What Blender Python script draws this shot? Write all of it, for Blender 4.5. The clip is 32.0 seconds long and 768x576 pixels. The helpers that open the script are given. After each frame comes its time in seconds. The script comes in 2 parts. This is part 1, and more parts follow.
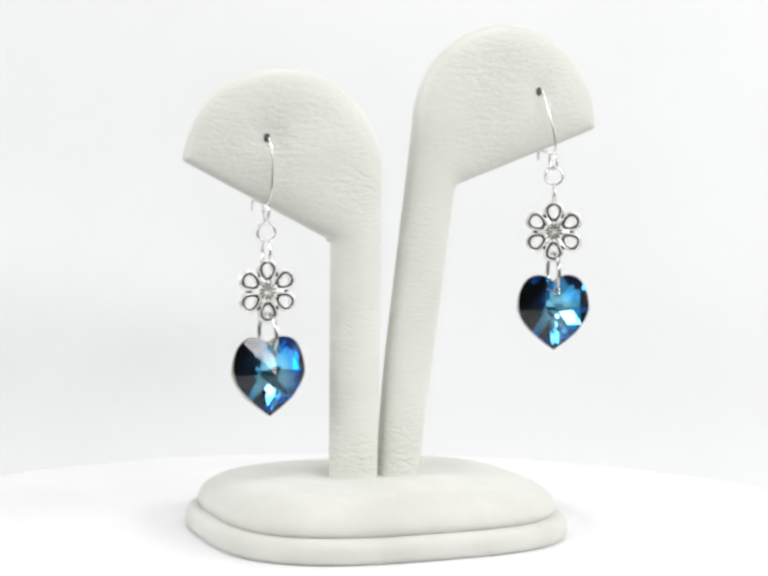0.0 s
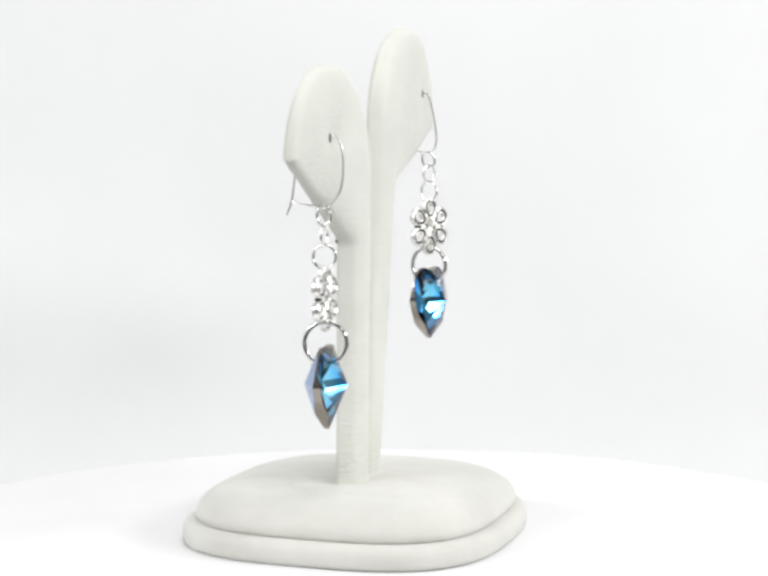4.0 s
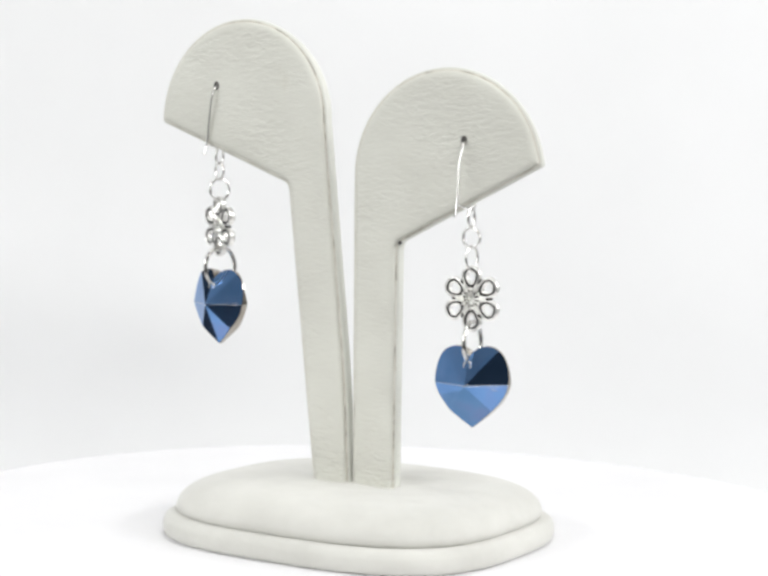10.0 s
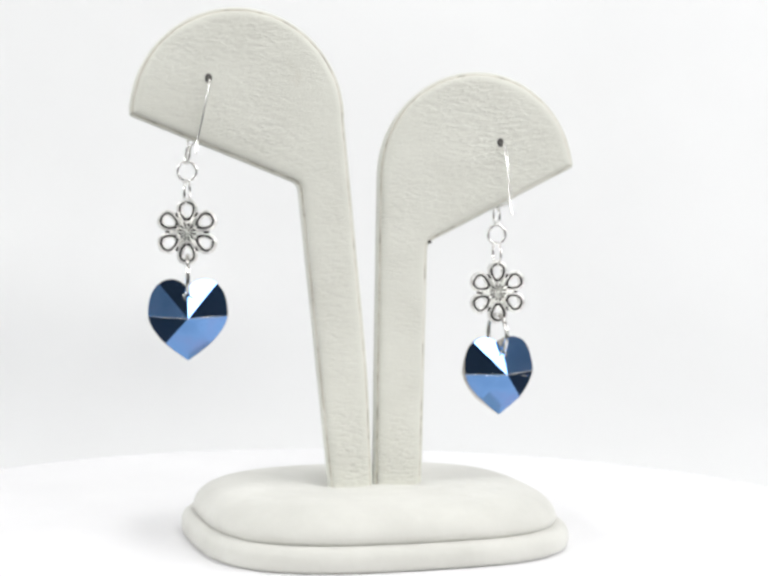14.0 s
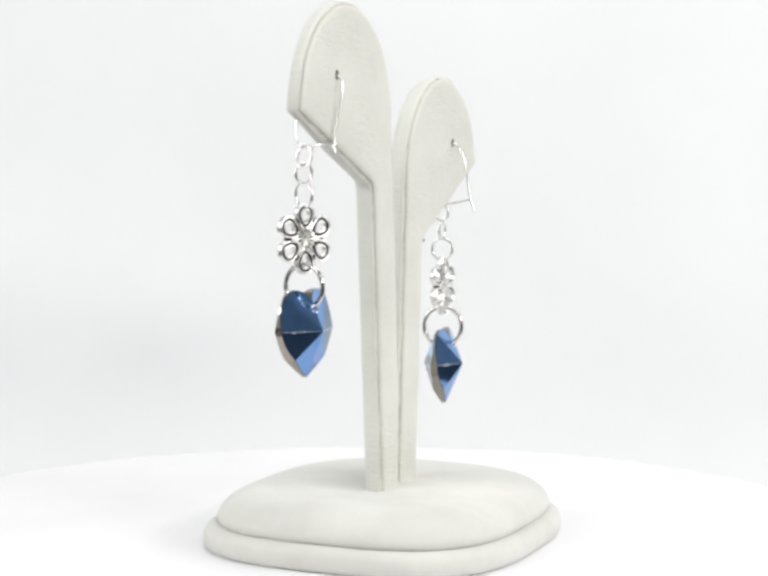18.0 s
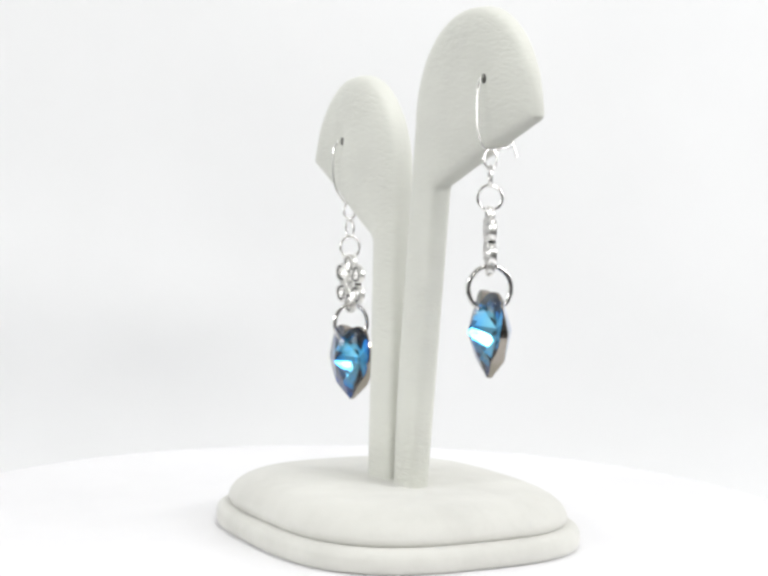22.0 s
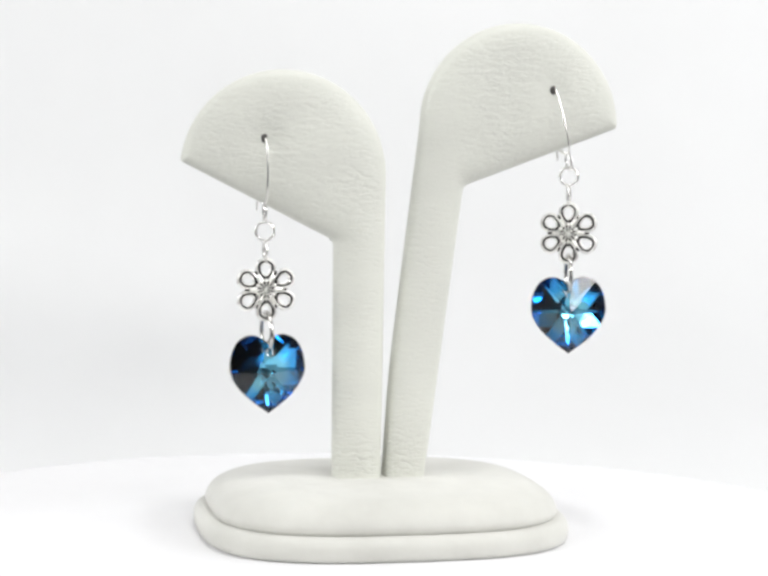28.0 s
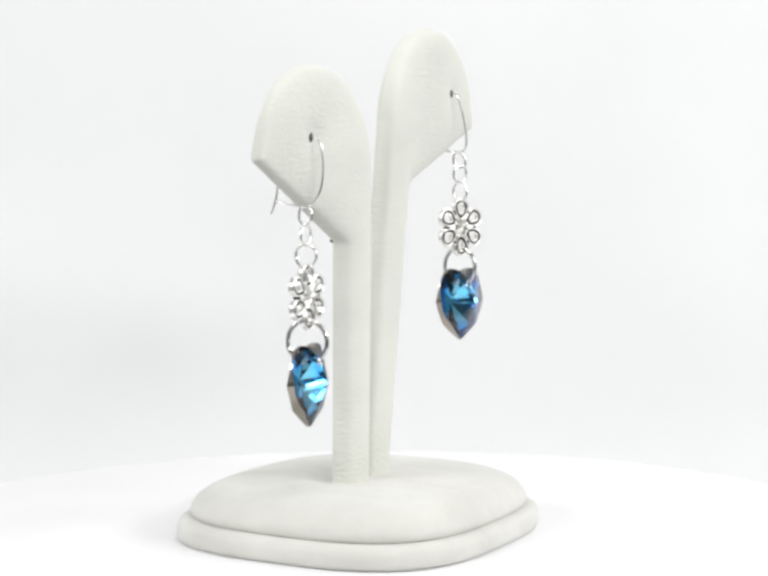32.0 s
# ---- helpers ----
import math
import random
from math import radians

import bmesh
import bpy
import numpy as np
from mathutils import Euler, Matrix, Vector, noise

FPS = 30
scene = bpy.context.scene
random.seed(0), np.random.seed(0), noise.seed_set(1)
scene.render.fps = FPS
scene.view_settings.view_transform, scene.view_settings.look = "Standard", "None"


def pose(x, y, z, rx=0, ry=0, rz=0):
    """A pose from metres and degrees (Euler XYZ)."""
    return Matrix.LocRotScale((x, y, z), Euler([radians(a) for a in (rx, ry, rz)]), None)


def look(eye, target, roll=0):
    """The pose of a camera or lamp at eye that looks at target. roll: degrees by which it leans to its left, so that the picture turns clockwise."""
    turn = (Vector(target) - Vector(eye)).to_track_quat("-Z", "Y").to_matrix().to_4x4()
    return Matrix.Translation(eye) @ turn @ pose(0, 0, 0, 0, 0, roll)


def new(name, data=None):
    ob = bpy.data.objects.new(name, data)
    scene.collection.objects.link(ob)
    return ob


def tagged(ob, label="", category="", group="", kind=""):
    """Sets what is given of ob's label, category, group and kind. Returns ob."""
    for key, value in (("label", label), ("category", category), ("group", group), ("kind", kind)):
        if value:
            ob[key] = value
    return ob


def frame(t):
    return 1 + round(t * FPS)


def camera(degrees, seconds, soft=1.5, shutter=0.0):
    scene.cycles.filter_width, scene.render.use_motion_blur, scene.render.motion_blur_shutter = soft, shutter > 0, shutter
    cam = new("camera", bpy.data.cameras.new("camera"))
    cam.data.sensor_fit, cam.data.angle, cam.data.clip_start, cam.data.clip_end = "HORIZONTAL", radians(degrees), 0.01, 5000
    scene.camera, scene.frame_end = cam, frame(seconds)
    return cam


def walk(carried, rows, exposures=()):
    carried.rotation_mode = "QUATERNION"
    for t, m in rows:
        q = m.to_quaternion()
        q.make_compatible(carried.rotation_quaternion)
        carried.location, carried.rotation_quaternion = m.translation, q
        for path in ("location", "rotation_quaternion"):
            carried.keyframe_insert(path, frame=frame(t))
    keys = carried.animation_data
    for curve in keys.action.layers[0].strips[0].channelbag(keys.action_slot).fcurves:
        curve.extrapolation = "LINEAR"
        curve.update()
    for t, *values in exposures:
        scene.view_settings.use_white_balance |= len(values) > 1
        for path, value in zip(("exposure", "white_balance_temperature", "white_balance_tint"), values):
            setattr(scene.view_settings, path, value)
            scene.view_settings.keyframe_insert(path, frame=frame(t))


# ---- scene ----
from mathutils.geometry import delaunay_2d_cdt

# A tabletop turntable inside a white photo tent: earrings on a display stand turn once in 28.8 s before a fixed camera.
SECONDS = 32.0
TURN_START, TURN_PERIOD = 26.68, 28.837


def turn(t):
    return TURN_START + 360.0 * t / TURN_PERIOD


# ---- camera ----
cam = camera(24.963, SECONDS, soft=3.2)
EYE = Vector((0.0011, -0.33949, 0.0718))
AIM = EYE + Vector((0, math.cos(radians(3.933)), -math.sin(radians(3.933))))
STAND_STILL = look(EYE, AIM, 0.935)
walk(cam, [(0, STAND_STILL), (SECONDS, STAND_STILL)])

# ---- light ----
world = bpy.data.worlds.new("room")
scene.world = world
world.use_nodes = True
world.node_tree.nodes["Background"].inputs["Color"].default_value = (1.0, 1.0, 0.97, 1)
world.node_tree.nodes["Background"].inputs["Strength"].default_value = 0.08
scene.view_settings.exposure = -0.27


def softbox(name, eye, target, width, height, watts, colour):
    data = bpy.data.lights.new(name, "AREA")
    data.shape, data.size, data.size_y, data.energy, data.color = "RECTANGLE", width, height, watts, colour
    new(name, data).matrix_world = look(eye, target)


softbox("top_softbox", (0.08, -0.12, 0.75), (0.02, 0.06, 0), 0.28, 0.28, 1.9, (1.0, 1.0, 0.995))
softbox("left_softbox", (-0.56, -0.26, 0.32), (-0.06, 0.17, 0.08), 0.60, 0.07, 3.25, (0.99, 1.0, 0.995))
softbox("right_softbox", (0.54, -0.14, 0.31), (-0.13, 0.22, 0.08), 0.60, 0.07, 3.4, (0.99, 0.995, 1.0))
softbox("high_softbox", (0.28, -0.46, 0.50), (0, 0, 0.05), 0.16, 0.14, 0.8, (1.0, 0.99, 0.98))
softbox("front_softbox", (0.185, -0.65, 0.22), (0, 0, 0.05), 0.14, 0.11, 0.6, (1.0, 1.0, 0.99))


# ---- materials ----
def material(name, colour, rough, metal=0.0):
    m = bpy.data.materials.new(name)
    m.use_nodes = True
    b = m.node_tree.nodes["Principled BSDF"]
    b.inputs["Base Color"].default_value = (*colour, 1)
    b.inputs["Roughness"].default_value = rough
    b.inputs["Metallic"].default_value = metal
    return m, m.node_tree, b


def coords(tree, scale):
    tc = tree.nodes.new("ShaderNodeTexCoord")
    mp = tree.nodes.new("ShaderNodeMapping")
    mp.inputs["Scale"].default_value = scale
    tree.links.new(tc.outputs["Object"], mp.inputs["Vector"])
    return mp.outputs["Vector"]


def noise_out(tree, vector, scale, detail=4.0, rough=0.55, distort=0.0):
    n = tree.nodes.new("ShaderNodeTexNoise")
    n.inputs["Scale"].default_value, n.inputs["Detail"].default_value = scale, detail
    n.inputs["Roughness"].default_value, n.inputs["Distortion"].default_value = rough, distort
    tree.links.new(vector, n.inputs["Vector"])
    return n.outputs["Fac"]


def ramp(tree, fac, stops):
    r = tree.nodes.new("ShaderNodeValToRGB")
    while len(r.color_ramp.elements) < len(stops):
        r.color_ramp.elements.new(0.5)
    for e, (p, c) in zip(r.color_ramp.elements, stops):
        e.position, e.color = p, (*c, 1)
    tree.links.new(fac, r.inputs["Fac"])
    return r.outputs["Color"]


def bump(tree, b, height, strength, distance, under=None):
    n = tree.nodes.new("ShaderNodeBump")
    n.inputs["Strength"].default_value, n.inputs["Distance"].default_value = strength, distance
    tree.links.new(height, n.inputs["Height"])
    if under:
        tree.links.new(under, n.inputs["Normal"])
    tree.links.new(n.outputs["Normal"], b.inputs["Normal"])
    return n.outputs["Normal"]


def leather(name, light, dark, strength, fineness):
    m, tree, b = material(name, light, 0.5)
    wide = noise_out(tree, coords(tree, (1, 1, 1.6)), 60, 3)
    base = ramp(tree, wide, [(0.3, dark), (0.72, light)])
    spots = noise_out(tree, coords(tree, (1, 1, 0.7)), 140, 5, 0.65)
    mix = tree.nodes.new("ShaderNodeMix")
    mix.data_type = "RGBA"
    tree.links.new(ramp(tree, spots, [(0.66, (0, 0, 0)), (0.8, (0.22, 0.22, 0.22))]), mix.inputs["Factor"])
    tree.links.new(base, mix.inputs["A"])
    mix.inputs["B"].default_value = (0.52, 0.48, 0.38, 1)
    tree.links.new(mix.outputs["Result"], b.inputs["Base Color"])
    creases = noise_out(tree, coords(tree, (0.9, 0.9, 2.5)), fineness, 3, 0.6, 0.5)
    first = bump(tree, b, creases, strength, 0.0006)
    patchy = noise_out(tree, coords(tree, (1, 1, 1)), 55, 3)
    share = tree.nodes.new("ShaderNodeMapRange")
    share.inputs["From Min"].default_value, share.inputs["From Max"].default_value = 0.35, 0.68
    share.inputs["To Min"].default_value, share.inputs["To Max"].default_value = 0.18 * strength, 1.05 * strength
    tree.links.new(patchy, share.inputs["Value"])
    tc = tree.nodes.new("ShaderNodeTexCoord")
    xyz = tree.nodes.new("ShaderNodeSeparateXYZ")
    tree.links.new(tc.outputs["Object"], xyz.inputs["Vector"])
    foot = tree.nodes.new("ShaderNodeMapRange")  # the leather is gathered into folds at the foot of the posts
    foot.inputs["From Min"].default_value, foot.inputs["From Max"].default_value = 0.014, 0.030
    foot.inputs["To Min"].default_value, foot.inputs["To Max"].default_value = 0.9 * strength, 0.0
    tree.links.new(xyz.outputs["Z"], foot.inputs["Value"])
    total = tree.nodes.new("ShaderNodeMath")
    tree.links.new(share.outputs["Result"], total.inputs[0])
    tree.links.new(foot.outputs["Result"], total.inputs[1])
    tree.links.new(total.outputs["Value"], first.node.inputs["Strength"])
    grain = noise_out(tree, coords(tree, (1, 1, 1)), 3200, 2)
    bump(tree, b, grain, 0.25, 0.0002, first)
    return m


LEATHER = leather("white_leatherette", (0.72, 0.726, 0.665), (0.66, 0.664, 0.61), 0.55, 520)
LEATHER_BACK = leather("white_leatherette_back", (0.715, 0.715, 0.65), (0.645, 0.642, 0.58), 0.62, 600)
SUEDE, tree, b = material("off_white_suede", (0.76, 0.75, 0.71), 0.9)
b.inputs["Sheen Weight"].default_value = 0.25
tree.links.new(ramp(tree, noise_out(tree, coords(tree, (1, 1, 1)), 70, 5), [(0.3, (0.565, 0.56, 0.522)), (0.7, (0.65, 0.645, 0.605))]), b.inputs["Base Color"])
first = bump(tree, b, noise_out(tree, coords(tree, (1, 1, 1)), 90, 3), 0.45, 0.0014)
bump(tree, b, noise_out(tree, coords(tree, (1, 1, 1)), 2500, 2), 0.15, 0.0002, first)

DESK, tree, b = material("black_desk", (0.03, 0.03, 0.03), 0.6)
tree.links.new(ramp(tree, noise_out(tree, coords(tree, (1, 1, 1)), 12, 4), [(0.3, (0.025, 0.025, 0.025)), (0.7, (0.04, 0.04, 0.04))]), b.inputs["Base Color"])
WALL, tree, b = material("white_side_fabric", (0.78, 0.78, 0.78), 0.95)
tree.links.new(ramp(tree, noise_out(tree, coords(tree, (1, 1, 1)), 6, 4), [(0.3, (0.74, 0.74, 0.74)), (0.7, (0.80, 0.80, 0.80))]), b.inputs["Base Color"])
# greyed copy of the side fabric, so its reflection looks less lit
WALL_DIMMED, tree, b = material("dimmed_side_fabric", (0.5, 0.5, 0.5), 0.95)
tree.links.new(ramp(tree, noise_out(tree, coords(tree, (1, 1, 1)), 6, 4), [(0.3, (0.47, 0.47, 0.47)), (0.7, (0.53, 0.53, 0.53))]), b.inputs["Base Color"])
PAPER, tree, b = material("white_card", (0.9, 0.9, 0.91), 0.6)
tree.links.new(ramp(tree, noise_out(tree, coords(tree, (1, 1, 1)), 25, 4), [(0.3, (0.79, 0.785, 0.795)), (0.7, (0.83, 0.825, 0.835))]), b.inputs["Base Color"])
bump(tree, b, noise_out(tree, coords(tree, (1, 1, 1)), 1500, 2), 0.05, 0.0002)

FABRIC, tree, b = material("white_tent_fabric", (0.845, 0.85, 0.85), 0.95)
tree.links.new(ramp(tree, noise_out(tree, coords(tree, (1, 1, 1)), 9, 4), [(0.3, (0.877, 0.879, 0.882)), (0.7, (0.909, 0.911, 0.914))]), b.inputs["Base Color"])
bump(tree, b, noise_out(tree, coords(tree, (1, 1, 1)), 1200, 2), 0.1, 0.0003)

SILVER, tree, b = material("polished_silver_wire", (0.86, 0.85, 0.83), 0.24, 1.0)
bump(tree, b, noise_out(tree, coords(tree, (1, 1, 1)), 900, 2), 0.08, 0.0002)
ANTIQUE, tree, b = material("antique_silver", (0.8, 0.79, 0.77), 0.30, 1.0)
tree.links.new(ramp(tree, noise_out(tree, coords(tree, (1, 1, 1)), 900, 3), [(0.30, (0.55, 0.54, 0.52)), (0.42, (0.93, 0.92, 0.89)), (0.65, (0.98, 0.97, 0.94))]), b.inputs["Base Color"])
STEEL, tree, b = material("bright_steel", (0.62, 0.61, 0.59), 0.16, 1.0)
bump(tree, b, noise_out(tree, coords(tree, (1, 1, 1)), 700, 2), 0.08, 0.0002)
PATINA, tree, b = material("dark_silver_patina", (0.06, 0.06, 0.058), 0.4, 1.0)
# dark colour that stands in for the shade inside holes and gaps
HOLE_SHADE, tree, b = material("dark_hole_shade", (0.09, 0.085, 0.08), 0.9)
THREAD, tree, b = material("grey_seam", (0.47, 0.46, 0.43), 0.9)
tree.links.new(ramp(tree, noise_out(tree, coords(tree, (1, 1, 1)), 210, 4, 0.7), [(0.36, (0.40, 0.375, 0.32)), (0.46, (0.62, 0.59, 0.51)), (0.60, (0.72, 0.70, 0.63))]), b.inputs["Base Color"])

def spread(tree, stops):
    """Colour bands by the distance from the middle of the stone, in metres, painted in for the teal-to-violet sheen
    that its vapour coating shows by angle.
    """
    tc, ln, mr = (tree.nodes.new("ShaderNode" + k) for k in ("TexCoord", "VectorMath", "MapRange"))
    ln.operation = "LENGTH"
    tree.links.new(tc.outputs["Object"], ln.inputs[0])
    mr.inputs["From Max"].default_value = 0.0085
    tree.links.new(ln.outputs["Value"], mr.inputs["Value"])
    return ramp(tree, mr.outputs["Result"], stops)


CRYSTAL, tree, b = material("blue_crystal_glass", (0.86, 0.97, 1.0), 0.0)
b.inputs["Transmission Weight"].default_value = 1.0
b.inputs["IOR"].default_value = 1.56
FOIL, tree, b = material("blue_mirror_coating", (0.16, 0.31, 0.62), 0.06, 1.0)
tree.links.new(ramp(tree, noise_out(tree, coords(tree, (1, 1, 1)), 160, 2), [(0.3, (0.13, 0.27, 0.54)), (0.55, (0.16, 0.31, 0.60)), (0.75, (0.19, 0.29, 0.56))]), b.inputs["Base Color"])
MIRROR, tree, b = material("blue_inner_mirror", (0.07, 0.40, 0.80), 0.03, 1.0)
tree.links.new(spread(tree, [(0.38, (0.32, 0.74, 0.84)), (0.56, (0.07, 0.45, 0.90)), (0.8, (0.06, 0.30, 0.68)), (1.0, (0.10, 0.13, 0.36))]), b.inputs["Base Color"])
GIRDLE, tree, b = material("bronze_girdle_coating", (0.36, 0.33, 0.29), 0.2, 1.0)


# ---- mesh helpers ----
def part(name, bm, mat, parent=None, label=""):
    me = bpy.data.meshes.new(name)
    bmesh.ops.recalc_face_normals(bm, faces=bm.faces[:])
    bm.to_mesh(me)
    bm.free()
    for m in mat if isinstance(mat, (list, tuple)) else (mat,):
        me.materials.append(m)
    ob = new(name, me)
    if parent:
        ob.parent = parent
    return tagged(ob, label=label)


def bezier(p0, p1, p2, p3, n):
    out = []
    for i in range(n):
        t = i / n
        s = 1 - t
        out.append(tuple(s**3 * a + 3 * s * s * t * b + 3 * s * t * t * c + t**3 * d for a, b, c, d in zip(p0, p1, p2, p3)))
    return out


def spline(points, n):
    """A smooth line through points, n steps between each two."""
    pts = [Vector(p) for p in points]
    ext = [2 * pts[0] - pts[1], *pts, 2 * pts[-1] - pts[-2]]
    out = []
    for a, b, c, d in zip(ext, ext[1:], ext[2:], ext[3:]):
        for i in range(n):
            t = i / n
            out.append(0.5 * (2 * b + (c - a) * t + (2 * a - 5 * b + 4 * c - d) * t * t + (3 * b - a - 3 * c + d) * t**3))
    return out + [pts[-1]]


def tube(bm, path, radius, closed=False, sides=10, flat=None):
    """A round wire along a path; flat: (axis, factor) widens its section along an axis."""
    path = [Vector(p) for p in path]
    count, rings, up = len(path), [], None
    for i, p in enumerate(path):
        a = path[(i - 1) % count] if closed or i else p
        c = path[(i + 1) % count] if closed or i < count - 1 else p
        along = (c - a).normalized()
        if up is None:
            up = along.orthogonal().normalized()
        up = (up - along * up.dot(along)).normalized()
        side = along.cross(up)
        ring = []
        for k in range(sides):
            w = 2 * math.pi * k / sides
            o = (up * math.cos(w) + side * math.sin(w)) * radius
            if flat:
                o = o + flat[0] * o.dot(flat[0]) * (flat[1] - 1)
            ring.append(bm.verts.new(p + o))
        rings.append(ring)
    for i in range(count if closed else count - 1):
        r, q = rings[i], rings[(i + 1) % count]
        shift = 0
        if closed and i == count - 1:
            shift = min(range(sides), key=lambda s: (r[0].co - q[s].co).length)
        for k in range(sides):
            bm.faces.new((r[k], r[(k + 1) % sides], q[(k + 1 + shift) % sides], q[(k + shift) % sides])).smooth = True
    if not closed:
        bm.faces.new(rings[0]), bm.faces.new(rings[-1])
    return bm


def circle(centre, radius, ax, ay, n=32):
    c, ax, ay = Vector(centre), Vector(ax), Vector(ay)
    return [c + radius * (ax * math.cos(2 * math.pi * i / n) + ay * math.sin(2 * math.pi * i / n)) for i in range(n)]


def skin(bm, rings, cap_first=True, cap_last=True, smooth=True):
    """Joins closed rings of equal length into one shell."""
    vs = [[bm.verts.new(p) for p in ring] for ring in rings]
    n = len(vs[0])
    for a, b in zip(vs, vs[1:]):
        for k in range(n):
            bm.faces.new((a[k], a[(k + 1) % n], b[(k + 1) % n], b[k])).smooth = smooth
    if cap_first:
        bm.faces.new(vs[0])
    if cap_last:
        bm.faces.new(vs[-1])
    return bm


# ---- photo tent ----
def tent():
    """White fabric sweep behind the turntable, on a dark desk."""
    floor_z, back_y, bend, half = -0.11, 0.34, 0.06, 0.50
    line = [(0.21, floor_z), (back_y - bend, floor_z)]
    for i in range(1, 17):
        w = math.pi / 2 * i / 16
        line.append((back_y - bend + bend * math.sin(w), floor_z + bend * (1 - math.cos(w))))
    line += [(back_y, floor_z + bend + 0.006 * i) for i in range(1, 36)] + [(back_y, 0.30), (back_y, 0.82)]
    shade_bulges = ((-0.078, 0.012, 0.034, 0.022, 0.0045), (-0.165, 0.020, 0.050, 0.036, 0.008), (0.150, 0.010, 0.060, 0.040, 0.003))
    bm = bmesh.new()
    front = []
    for i in range(101):  # bulges placed from the camera's view; their undersides imitate soft shadow patches
        x = -half + 2 * half * i / 100
        front.append([bm.verts.new((x, y - sum(h * math.exp(-((x - u) / su) ** 2 - ((z - v) / sv) ** 2) for u, v, su, sv, h in shade_bulges), z)) for y, z in line])
    for left, right in zip(front, front[1:]):
        for i in range(len(line) - 1):
            bm.faces.new((left[i], left[i + 1], right[i + 1], right[i])).smooth = True
    ret = bmesh.ops.extrude_face_region(bm, geom=bm.faces[:])
    for v in ret["geom"]:
        if isinstance(v, bmesh.types.BMVert):
            v.co += Vector((0, 0.006, -0.006))
    tagged(part("backdrop", bm, FABRIC), "plain white fabric sweep behind the turntable", "backdrop", kind="structure")
    # unseen walls, roof and flaps, added and sized for what the hearts reflect
    side, rear = 0.74, back_y + 0.006
    for name, x0, x1, y0, y1, z0, z1, label in (
            ("wall_left", -side - 0.006, -side, -0.66, rear, floor_z, 0.82, "plain white fabric side wall of the photo tent"),
            ("wall_right", side, side + 0.006, -0.50, rear, floor_z, 0.82, "unseen fabric side wall, greyed to look less lit in the hearts"),
            ("wall_front", -side, -0.31, -0.666, -0.66, floor_z, 0.82, "unseen white front flap added to be mirrored in the hearts"),
            ("ceiling", -side - 0.006, side + 0.006, -0.45, rear, 0.822, 0.828, "plain white fabric roof over the backdrop"),
            ("ceiling_flap", -side - 0.006, -0.12, -0.666, -0.45, 0.822, 0.828, "unseen white roof flap added to be mirrored in the hearts")):
        bm = bmesh.new()
        bmesh.ops.create_cube(bm, size=1)
        for v in bm.verts:
            v.co = Vector((x1 if v.co.x > 0 else x0, y1 if v.co.y > 0 else y0, z1 if v.co.z > 0 else z0))
        tagged(part(name, bm, {"wall_right": WALL_DIMMED, "wall_left": WALL, "wall_front": WALL}.get(name, FABRIC)), label, "wall", kind="structure")
    bm = bmesh.new()
    bmesh.ops.create_cube(bm, size=1)
    for v in bm.verts:
        v.co = Vector((v.co.x * 2.4, v.co.y * 1.6 - 0.2, v.co.z * 0.03 + floor_z - 0.022))
    tagged(part("ground", bm, DESK), "plain black desk top under the backdrop", "desk", kind="structure")


tent()


# ---- turntable ----
def turntable():
    """A white card disc, cut a little out of round."""
    top = new("turntable")
    tagged(top, "round white card-covered turntable cut slightly uneven", "turntable")

    def rim(shrink, z, n=180):
        ring = []
        for i in range(n):
            w = 2 * math.pi * i / n
            r = 0.1037 - 0.00128 * math.cos(w) - 0.00364 * math.sin(w) + 0.00322 * math.cos(2 * w) - 0.00435 * math.sin(2 * w)
            ring.append(((r - shrink) * math.cos(w), (r - shrink) * math.sin(w), z))
        return ring

    bm = bmesh.new()
    skin(bm, [rim(0.0006, -0.002), rim(0, -0.0016), rim(0, -0.0005), rim(0.0003, -0.0001), rim(0.001, 0)])
    part("card_top", bm, PAPER, top, "white card disc")
    bm = bmesh.new()
    skin(bm, [[(0.07 * math.cos(w), 0.07 * math.sin(w), z) for w in (2 * math.pi * i / 64 for i in range(64))] for z in (-0.1165, -0.0021)])
    part("platter", bm, PAPER, top)
    return top


TABLE = turntable()


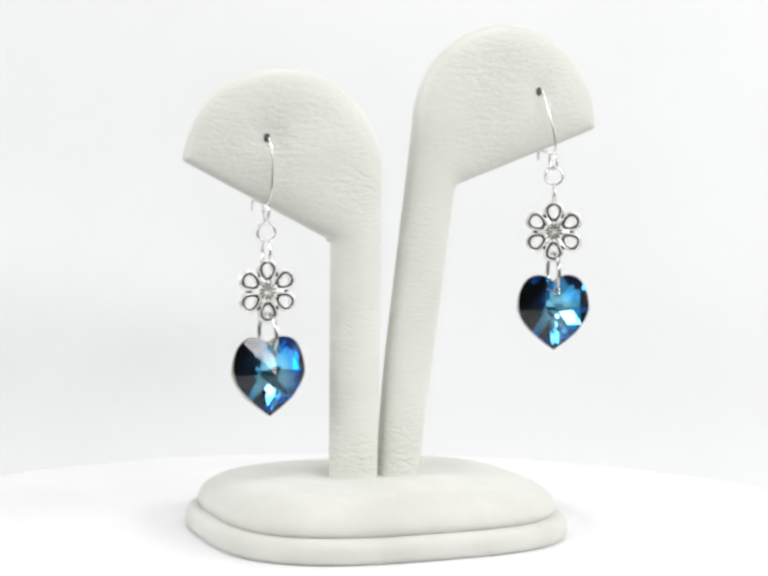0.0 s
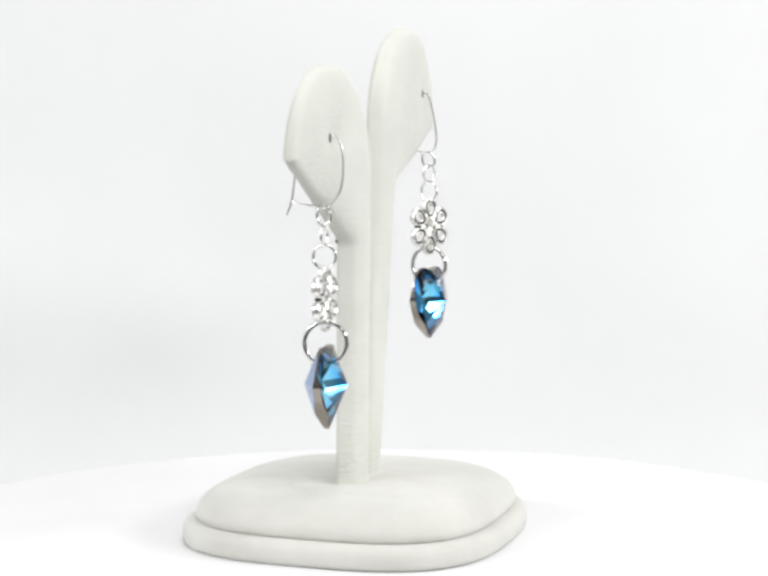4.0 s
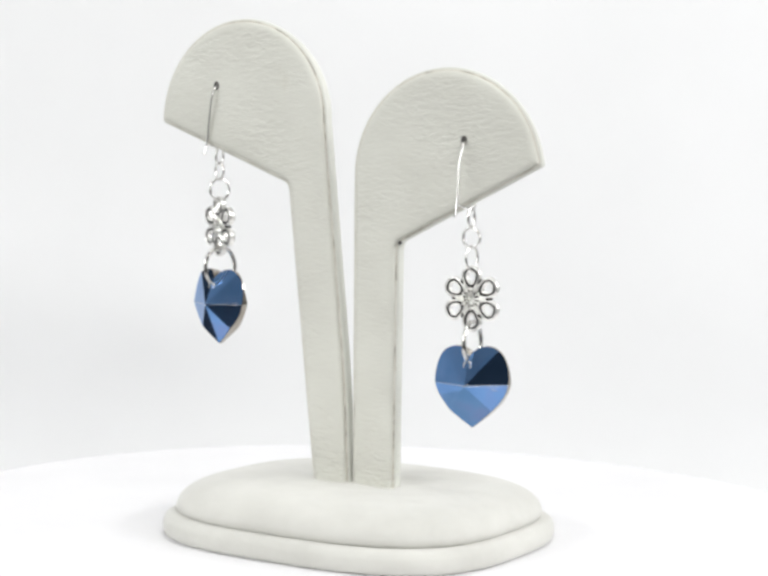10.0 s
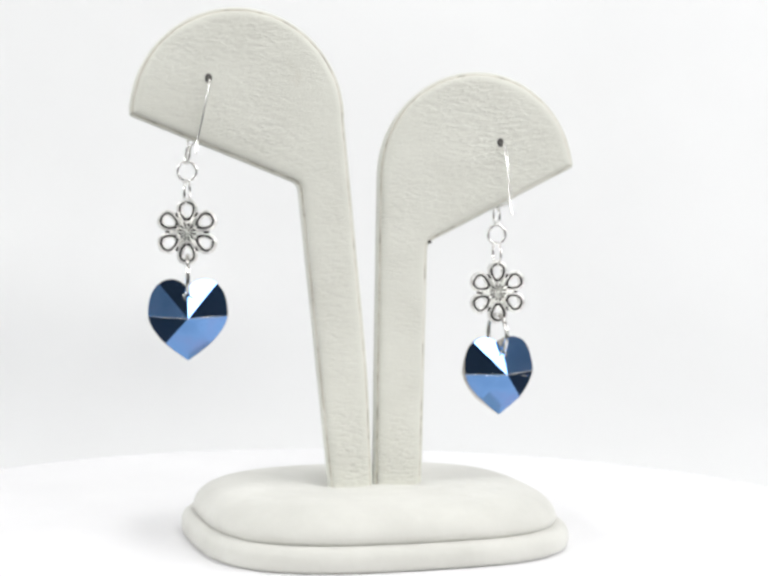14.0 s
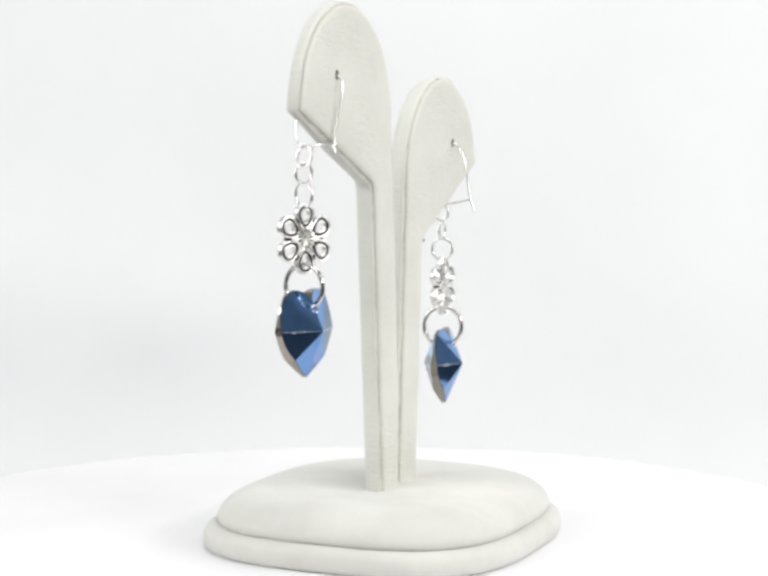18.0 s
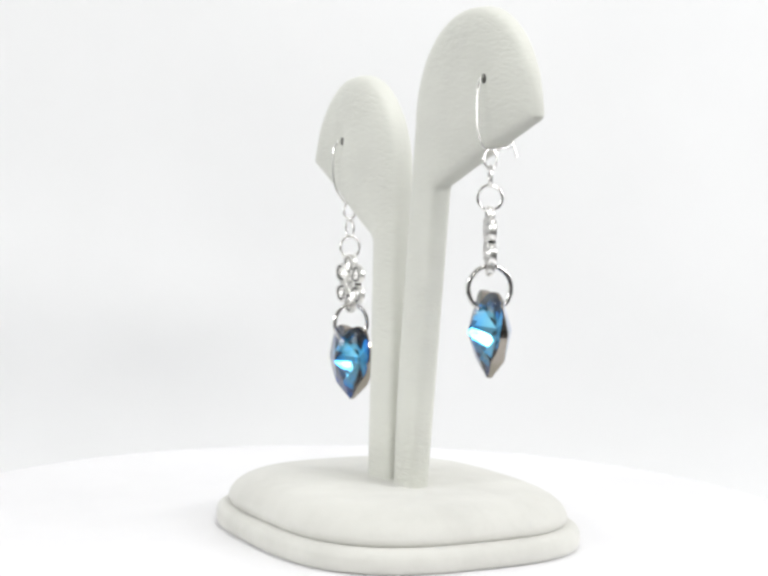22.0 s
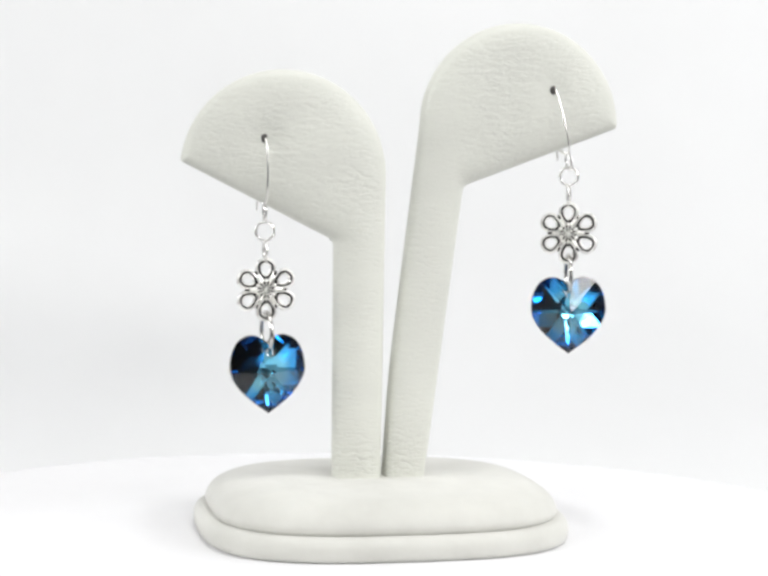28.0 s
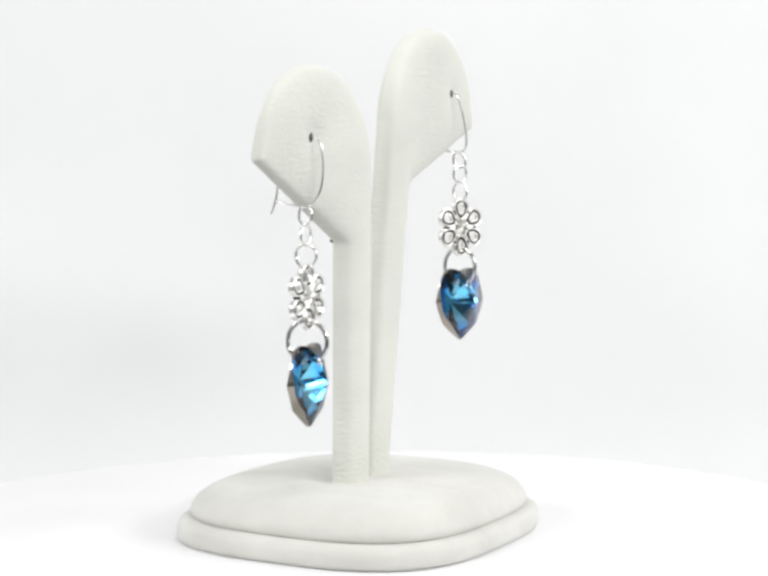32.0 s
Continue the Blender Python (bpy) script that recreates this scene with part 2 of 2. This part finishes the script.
# ---- earring stand ----
def face_sheet(bm, ring, swell, step=0.0016):
    """Fills a flat ring (x, y, z with one y) with a fine sheet, pushed out by swell(x, z, distance to the edge)."""
    edge = [Vector((p[0], p[2])) for p in ring]
    n, y = len(edge), ring[0][1]
    lo = Vector((min(p.x for p in edge), min(p.y for p in edge)))
    hi = Vector((max(p.x for p in edge), max(p.y for p in edge)))
    ex, ez = np.array([p.x for p in edge]), np.array([p.y for p in edge])
    fx, fz = np.roll(ex, -1), np.roll(ez, -1)
    inner = []
    rows = int((hi.y - lo.y) / step)
    for j in range(1, rows):
        for i in range(1, int((hi.x - lo.x) / step) + 1):
            x, z = lo.x + (i + 0.5 * (j % 2)) * step, lo.y + j * step
            if np.sqrt((ex - x) ** 2 + (ez - z) ** 2).min() < 0.0008:
                continue
            crossing = ((ez > z) != (fz > z)) & (x < (fx - ex) * (z - ez) / (fz - ez + 1e-12) + ex)
            if crossing.sum() % 2:
                inner.append(Vector((x, z)))
    co, _, tris, *_ = delaunay_2d_cdt(edge + inner, [(k, (k + 1) % n) for k in range(n)], [], 1, 1e-7)
    vs = []
    for p in co:
        far = float(np.sqrt((ex - p.x) ** 2 + (ez - p.y) ** 2).min())
        vs.append(bm.verts.new((p.x, y + swell(p.x, p.y, far), p.y)))
    for t in tris:
        bm.faces.new([vs[k] for k in t]).smooth = True


def fillet(points, radii):
    """A closed outline with its corners rounded; a point is (u, z), radii in the same unit."""
    out = []
    n = len(points)
    for i, p in enumerate(points):
        p, a, b = Vector(p), Vector(points[i - 1]), Vector(points[(i + 1) % n])
        r = radii[i]
        if not r:
            out.append(p)
            continue
        s, e = p + (a - p).normalized() * r, p + (b - p).normalized() * r
        out += [(1 - t) ** 2 * s + 2 * t * (1 - t) * p + t * t * e for t in (i / 6 for i in range(7))]
    return out


def resample(points, step):
    out = []
    for a, b in zip(points, points[1:] + points[:1]):
        n = max(1, round((b - a).length / step))
        out += [a.lerp(b, i / n) for i in range(n)]
    return out


def arm_outline(bottom_out, notch, tip, centre, radius, bend, bottom_in, side):
    """The half-round lobe on its post, in millimetres; side +1 hangs over to the right."""
    w0 = math.asin((tip[1] - centre[1]) / radius)
    arc = []
    for i in range(1, 41):
        w = w0 + (math.pi - w0) * i / 40
        arc.append((centre[0] + side * radius * math.cos(w), centre[1] + radius * math.sin(w)))
    points = [bottom_out, notch, tip, *arc, bend, bottom_in]
    return resample(fillet(points, [0, 1.3, 0.7, *[0] * len(arc), 9.0, 0]), 1.2)


def arm_ring(outline, inset, y):
    n, ring = len(outline), []
    area = sum(a.x * b.y - b.x * a.y for a, b in zip(outline, outline[1:] + outline[:1]))
    sign = 1 if area > 0 else -1
    for i, p in enumerate(outline):
        t = (outline[(i + 1) % n] - outline[i - 1]).normalized()
        ring.append(p + Vector((-t.y, t.x)) * sign * inset)
    tip = max(outline, key=lambda p: abs(p.x))
    near = [i for i, p in enumerate(outline) if (p - tip).length < 6]
    for _ in range(int(14 * max(0.0, inset - 0.3))):
        moved = {i: 0.5 * ring[i] + 0.25 * (ring[i - 1] + ring[(i + 1) % n]) for i in near}
        for i, p in moved.items():
            ring[i] = p
    return [(p.x / 1000, y / 1000, p.y / 1000) for p in ring]


def arm(stand, name, outline, hole, taper, dent, pad, label):
    """A padded front cover with rounded edges on a flat back board, a seam between them, and the pin hole.
    taper: (start, length, share) in millimetres, where the padding thins out towards the tip; dent: depth at the hole;
    pad: how far the padding swells out."""
    hu, hz = hole[0] / 1000, hole[1] / 1000

    def thinned(x, y):
        k = min(1.0, max(0.0, (abs(x) * 1000 - taper[0]) / taper[1]))
        k = taper[2] * k * k * (3 - 2 * k)
        return y if y > 0.0005 else 0.0005 + (y - 0.0005) * (1 - k)

    def padding(x, z, far):
        near = math.hypot(x - hu, z - hz)
        return -pad * (1 - math.exp(-far / 0.0024)) + dent * math.exp(-((near / 0.0030) ** 2))

    def flat(x, z, far):
        return 0.0

    bm = bmesh.new()
    skin(bm, [arm_ring(outline, i, y) for y, i in ((1.6, 0.15), (1.45, -0.05), (1.2, -0.1), (0.7, -0.03), (-0.2, 0.15), (-1.0, 0.4), (-1.6, 0.85), (-2.0, 1.55))], False, False)
    face_sheet(bm, arm_ring(outline, 1.55, -2.0), padding)
    face_sheet(bm, arm_ring(outline, 0.15, 1.6), flat, 0.004)
    bmesh.ops.remove_doubles(bm, verts=bm.verts[:], dist=1e-6)
    for v in bm.verts:
        v.co.y = thinned(v.co.x, v.co.y)
    cover = part(name, bm, LEATHER, stand, label)
    bm = bmesh.new()
    skin(bm, [arm_ring(outline, i, y) for y, i in ((2.42, 2.0), (2.36, 1.4), (2.22, 0.95), (2.0, 0.68), (1.68, 0.58))], False, False)
    face_sheet(bm, arm_ring(outline, 2.0, 2.42), flat, 0.004)
    face_sheet(bm, arm_ring(outline, 0.58, 1.68), flat, 0.004)
    bmesh.ops.remove_doubles(bm, verts=bm.verts[:], dist=1e-6)
    part("back_board", bm, LEATHER_BACK, cover, "creased white leatherette back")
    bm = bmesh.new()
    skin(bm, [arm_ring(outline, i, y) for y, i in ((1.56, 0.32), (1.70, 0.34), (1.74, 0.62), (1.56, 0.66), (1.56, 0.32))], False, False)
    part("seam", bm, THREAD, cover, "thin grey seam round the edge")
    # no hole is cut: dark discs on both faces paint its shade
    for y, out in ((thinned(hu, -0.00195 - pad + dent) * 1000 - 0.1, -1), (2.4, 1)):
        bm = bmesh.new()
        u, z = hole
        skin(bm, [[((u + r * math.cos(w)) / 1000, (y + out * d) / 1000, (z + r * 1.25 * math.sin(w)) / 1000) for w in (2 * math.pi * i / 14 for i in range(14))]
                  for r, d in ((0.75, -0.1), (0.7, 0.06), (0.4, 0.07))])
        part("pin_hole", bm, HOLE_SHADE, cover, "dark disc painting the shade in the pin hole")
    return cover


def rounded(a, b, power, z, n=120):
    ring = []
    for i in range(n):
        w = 2 * math.pi * i / n
        c, s = math.cos(w), math.sin(w)
        x = a * math.copysign(abs(c) ** (2 / power), c)
        y = b * math.copysign(abs(s) ** (2 / power), s)
        ring.append((x - 0.0003, y - 0.0001, z))
    return ring


def earring_stand():
    stand = new("earring_stand")
    tagged(stand, "white leatherette two-armed earring display stand on a turntable", "earring stand")
    a, b, power = 0.0362, 0.0312, 3.0
    bm = bmesh.new()
    skin(bm, [rounded(a - i, b - i, power, z) for i, z in ((0.0010, 0.0), (0.0003, 0.0004), (0, 0.0012), (0, 0.0029), (0.0004, 0.0038), (0.0012, 0.0044), (0.0022, 0.0046), (0.0045, 0.0045))])
    part("base", bm, SUEDE, stand, "off-white padded oval base")
    bm = bmesh.new()
    rings = []
    for i in range(13):
        w = math.pi / 2 * i / 12
        inset, z = 0.0022 + 0.0085 * (1 - math.cos(w)), 0.0054 + 0.0053 * math.sin(w) ** 0.9
        rings.append(rounded(a - inset, b - inset, power - 0.25 * i / 12, z))
    for j in range(1, 15):
        f = 1 - j / 15  # the top sinks a little round the foot of the posts
        ring = []
        for x, y, z in rounded((a - 0.0107) * f, (b - 0.0107) * f, 2.7 - 0.3 * j / 15, 0.0108):
            off = math.hypot(max(0.0, abs(x) - 0.0095), max(0.0, abs(y) - 0.0028))
            z += 0.0003 * (1 - f) - 0.0006 * math.exp(-((off / 0.0045) ** 2)) + 0.00016 * math.sin(520 * x + 3 * math.sin(300 * y)) * (1 - f)
            ring.append((x, y, z))
        rings.append(ring)
    skin(bm, [rounded(a - 0.0034, b - 0.0034, power, 0.0042), rounded(a - 0.0026, b - 0.0026, power, 0.0047)] + rings, True, True)
    part("cushion", bm, SUEDE, stand, "off-white suede cushion top of the base")
    tall = arm_outline((8.75, 6.5), (16.2, 68.6), (48.3, 80.8), (27.8, 80.75), 20.5, (1.7, 31.0), (0.35, 6.5), 1)
    short = arm_outline((-9.6, 6.5), (-9.85, 57.6), (-40.2, 72.8), (-19.9, 70.5), 20.3, (0.3, 32.0), (0.1, 6.5), -1)
    tall_arm = arm(stand, "tall_arm", tall, (33.8, 88.0), (28, 20, 0.45), 0.0005, 0.0007, "tall padded leatherette arm with a half-round head")
    tall_arm.matrix_basis = pose(0, 0.0005, 0, 0, 0, -0.4)
    short_arm = arm(stand, "short_arm", short, (-24.2, 77.3), (14, 22, 0.5), 0.0011, 0.00115, "short padded leatherette arm with a half-round head")
    short_arm.matrix_basis = pose(0, 0, 0, -0.6)
    # a dark bead painted in for the shade where the seam gapes
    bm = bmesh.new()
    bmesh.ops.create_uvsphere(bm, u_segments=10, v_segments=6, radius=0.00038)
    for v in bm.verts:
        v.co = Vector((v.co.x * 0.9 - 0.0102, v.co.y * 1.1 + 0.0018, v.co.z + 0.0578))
    part("notch_shade", bm, HOLE_SHADE, short_arm, "small dark bead painting the shade in the seam notch")
    return stand


STAND = earring_stand()


# ---- earrings ----
def ear_wire(earring, shift, tail):
    """A kidney wire through the pin hole: back leg with a flared tail, front leg down to the loop, catch bar."""
    def lean(y, z):
        k = min(1.0, max(0.0, -z / 14.7))
        return (shift[0] * k / 1000, (y + shift[1] * k) / 1000, z / 1000)

    wire = [lean(*p) for p in ((7.1 + tail, -14.1), (6.1 + tail, -11.6), (5.5 + 0.7 * tail, -8.2), (4.9 + 0.4 * tail, -4.2), (3.7, -1.3), (2.1, -0.1), (0.0, 0.1), (-2.3, 0.0), (-3.1 - 0.2 * tail, -0.5), (-3.7 - 0.5 * tail, -1.8),
                               (-3.9 - 0.6 * tail, -4.4), (-3.8 - 0.6 * tail, -7.0), (-3.2 - 0.4 * tail, -9.8), (-1.8, -12.0), (-0.7, -12.7))]
    bm = tube(bmesh.new(), spline(wire, 6), 0.00021)
    part("ear_wire", bm, SILVER, earring, "bright silver kidney ear wire")
    bm = tube(bmesh.new(), [lean(*p) for p in ((6.5 + tail, -12.1), (5.9 + tail, -11.7), (3.5, -12.3), (-0.4, -12.8))], 0.00023)
    part("catch_bar", bm, SILVER, earring, "bright silver catch bar")
    loop = [lean(y, z) for y, z in ((-0.6, -12.5), (-1.3, -13.9), (-1.1, -15.4), (0.0, -16.1), (1.1, -15.4), (1.3, -13.9), (0.5, -12.6))]
    part("wire_loop", tube(bmesh.new(), spline(loop, 5), 0.00028), SILVER, earring, "small silver loop")


def blade(direction, side, stations):
    """A ribbed spoke with a ridge on both faces; stations of (radius, half width, half depth) in millimetres."""
    bm, depth = bmesh.new(), Vector((0, 1, 0))
    rings = []
    for r, w, h in stations:
        rings.append([(direction * r + side * (w * u) + depth * (h * v)) / 1000
                      for u, v in ((1, 0), (0.75, 0.75), (0, 1), (-0.75, 0.75), (-1, 0), (-0.75, -0.75), (0, -1), (0.75, -0.75))])
    return skin(bm, rings)


def flower(earring, centre, yaw):
    """Six open petals round a ribbed middle, antique silver."""
    hub = bmesh.new()
    rings = []
    for r, d in ((0.0, -1.0), (0.12, -0.98), (0.22, -0.85), (0.28, 0), (0.22, 0.85), (0.12, 0.98), (0.0, 1.0)):
        rings.append([((r + 0.0005) * math.cos(w) / 1000, d / 1000, (r + 0.0005) * math.sin(w) / 1000) for w in (2 * math.pi * i / 16 for i in range(16))])
    skin(hub, rings)
    link = part("flower_link", hub, ANTIQUE, earring, "open six-petal antique silver flower link")
    link.matrix_basis = pose(*centre, 0, 0, yaw)
    depth = Vector((0, 1, 0))
    for k in range(6):
        w = radians(90 + 60 * k)
        out, side = Vector((math.cos(w), 0, math.sin(w))), Vector((-math.sin(w), 0, math.cos(w)))

        def drop(scale, inner, n=28):
            pts = []
            for i in range(n):
                v = 2 * math.pi * i / n
                half = 2.05 * scale * math.sin(v) * (0.80 - 0.24 * math.cos(v))
                pts.append((out * (inner - 2.12 * scale * math.cos(v)) + side * half) / 1000)
            return pts

        petal = part("petal", tube(bmesh.new(), drop(1.0, 3.80), 0.00032, True, 8, (depth, 2.2)), ANTIQUE, link)
        part("petal_lining", tube(bmesh.new(), drop(0.80, 3.9), 0.00025, True, 6, (depth, 2.5)), PATINA, petal, "blackened silver lining")
        part("inner_petal", tube(bmesh.new(), drop(0.60, 3.97), 0.00018, True, 6, (depth, 3.6)), ANTIQUE, petal)
        part("rib", blade(out, side, ((0.1, 0.05, 0.9), (0.9, 0.17, 1.0), (1.8, 0.30, 0.9), (2.3, 0.2, 0.7))), ANTIQUE, link)
        q = w + radians(30)
        out, side = Vector((math.cos(q), 0, math.sin(q))), Vector((-math.sin(q), 0, math.cos(q)))
        part("rib", blade(out, side, ((0.1, 0.05, 0.9), (0.9, 0.17, 1.0), (2.4, 0.36, 0.95), (3.2, 0.28, 0.8), (3.5, 0.1, 0.5))), ANTIQUE, link)
        part("rib_tip", blade(out, side, ((2.4, 0.48, 0.55), (3.6, 0.5, 0.70), (4.15, 0.2, 0.5))), PATINA, link, "blackened silver point between two petals")
    disc = bmesh.new()
    skin(disc, [[(r * math.cos(w), d, r * math.sin(w)) for w in (2 * math.pi * i / 24 for i in range(24))] for r, d in ((0.0027, -0.0004), (0.0027, 0.0004))])
    part("middle_disc", disc, PATINA, link, "blackened silver ground behind the spokes")
    return link


def heart(earring, centre, yaw, chipped):
    """A faceted heart of blue crystal, mirror-coated on its back facets."""
    size = 1.03
    right = bezier((0, 4.7), (1.2, 7.85), (7.25, 7.85), (7.25, 0.6), 16) + bezier((7.25, 0.6), (7.25, -3.0), (2.8, -6.2), (0, -8.2), 16)
    right = [(x * size, z * size + 0.25) for x, z in right]
    outline = right + [(0, -8.2 * size + 0.25)] + [(-x, z) for x, z in reversed(right[1:])]
    n = len(outline)
    creases = [min(range(n), key=lambda i: abs((math.degrees(math.atan2(outline[i][1], outline[i][0])) - w + 180) % 360 - 180)) for w in (90, 48, 1, -46, -90, -134, 179, 132)]
    bm = bmesh.new()
    edges, coat_faces = [], []
    for apex, face in ((-4.12, 0), (4.12, 1)):
        sign = -1 if apex < 0 else 1
        top = bm.verts.new((0, apex / 1000, 0))
        tip = Vector((0, 0, abs(apex)))
        depth = [0.0] * n
        for a, b in zip(creases, creases[1:] + creases[:1]):  # an even eight-sided pyramid, cut by the heart's outline
            pa, pb = (Vector((*outline[i], max(0.15, abs(apex) - 0.452 * math.hypot(*outline[i])))) for i in (a, b))
            normal = (pa - tip).cross(pb - tip)
            i = a
            while True:
                x, z = outline[i]
                depth[i] = max(0.12, abs(apex) - (normal.x * x + normal.y * z) / normal.z)
                if i == b:
                    break
                i = (i + 1) % n
        ring = [bm.verts.new((x / 1000, sign * d / 1000, z / 1000)) for (x, z), d in zip(outline, depth)]
        edges.append(ring)
        for a, b in zip(creases, creases[1:] + creases[:1]):
            i, loop = a, [top, ring[a]]
            while i != b:
                i = (i + 1) % n
                loop.append(ring[i])
            bm.faces.new(loop).material_index = face
            if face:
                lift = Vector((0, 0.00006, 0))
                coat_faces.append([v.co + lift for v in loop])
    for k in range(n):
        bm.faces.new((edges[0][k], edges[0][(k + 1) % n], edges[1][(k + 1) % n], edges[1][k])).material_index = 2
    rims = [[v.co.copy() for v in ring] for ring in edges]
    edges_at = [edges[1][i].co + Vector((0, 0.00007, 0)) for i in creases]
    gem = part("heart_crystal", bm, (CRYSTAL, MIRROR, GIRDLE), earring, "faceted blue crystal heart with a mirrored back")
    coat = bmesh.new()
    for f in coat_faces:
        coat.faces.new([coat.verts.new(p) for p in f])
    bmesh.ops.remove_doubles(coat, verts=coat.verts[:], dist=1e-7)
    part("back_coating", coat, FOIL, gem, "steel-blue mirror coating on the back facets")
    band = bmesh.new()
    skin(band, [[Vector((p.x * 1.008, p.y, p.z * 1.008)) for p in ring] for ring in rims], False, False, False)
    part("girdle_band", band, GIRDLE, gem, "bronze-grey coated rim")
    for k in (2, 6):
        a = edges_at[k]
        part("facet_ridge", tube(bmesh.new(), [(0, 0.00419, 0), a], 0.00006, False, 5), SILVER, gem, "pale worn facet edge")
    if chipped:
        scar = [(-x, 4.19 - 0.452 * x + 0.187 * z, z) for x, z in ((4.5, -0.35), (5.0, -0.75), (5.4, -0.9), (5.8, -0.6))]
        part("chip", tube(bmesh.new(), spline([Vector(p) / 1000 for p in scar], 4), 0.00006, False, 5), SILVER, gem, "small pale chip beside the facet edge")
    gem.matrix_basis = pose(*centre, 0, 0, yaw)
    for y in (-0.00241, 0.00241):
        part("drill_hole", tube(bmesh.new(), circle((0, y, 0.00385), 0.0007, (1, 0, 0), (0, 0, 1), 20), 0.0002, True, 6), SILVER, gem, "bright rim of the drilled hole")
    return gem


def earring(shift, lift, tail, flower_yaw, heart_yaw, label):
    """Origin at the pin hole. shift: how far the chain hangs from below it; lift: shortens the chain; tail: how far the
    end of the wire stands off."""
    top = new("earring")
    tagged(top, label, "earring", "pair of earrings")
    ear_wire(top, shift, tail)
    x, y = shift[0] / 1000, shift[1] / 1000

    def at(z):
        return (x, y, (z + lift) / 1000)

    Z, f, h = (0, 0, 1), radians(flower_yaw), radians(heart_yaw)
    FX, FY, HY = (math.cos(f), math.sin(f), 0), (-math.sin(f), math.cos(f), 0), (-math.sin(h), math.cos(h), 0)
    part("jump_ring", tube(bmesh.new(), circle(at(-18.1), 0.0018, FX, Z), 0.00028, True), SILVER, top, "round silver jump ring")
    part("jump_ring", tube(bmesh.new(), circle(at(-21.9), 0.0022, FY, Z), 0.00028, True), SILVER, top, "round silver jump ring")
    flower(top, at(-29.5), flower_yaw)
    part("bail_ring", tube(bmesh.new(), circle(at(-37.9), 0.0040, HY, Z, 40), 0.00042, True, 12), STEEL, top, "large silver ring through the heart")
    heart(top, at(-45.55), heart_yaw, tail == 0)
    return top


SHORT_EARRING = earring((0.1, -0.2), 0.0, 0.0, -4, 2, "silver flower earring with blue crystal heart on short arm")
TALL_EARRING = earring((3.0, -2.6), 0.7, -1.3, -29, -15, "silver flower earring with blue crystal heart on tall arm")


# ---- what moves ----
def motions():
    rows = [i * 0.5 for i in range(65)]
    walk(TABLE, [(t, pose(0, 0, 0, 0, 0, turn(t))) for t in rows])
    walk(STAND, [(t, pose(0, 0, 0, 0, 0, turn(t)) @ pose(0.0020, 0.0034, 0, 0, 0, -3.55)) for t in rows])
    for thing, x, y, z, lean in ((SHORT_EARRING, -0.02225, 0.0058, 0.0773, -1.6), (TALL_EARRING, 0.0358, 0.0014, 0.0882, -0.95)):
        hung = []
        for t in rows:
            hole = pose(0, 0, 0, 0, 0, turn(t)) @ Vector((x, y, z))
            hung.append((t, pose(*hole, 0, lean, 0) @ pose(0, 0, 0, 0, 0, turn(t))))
        walk(thing, hung)


motions()
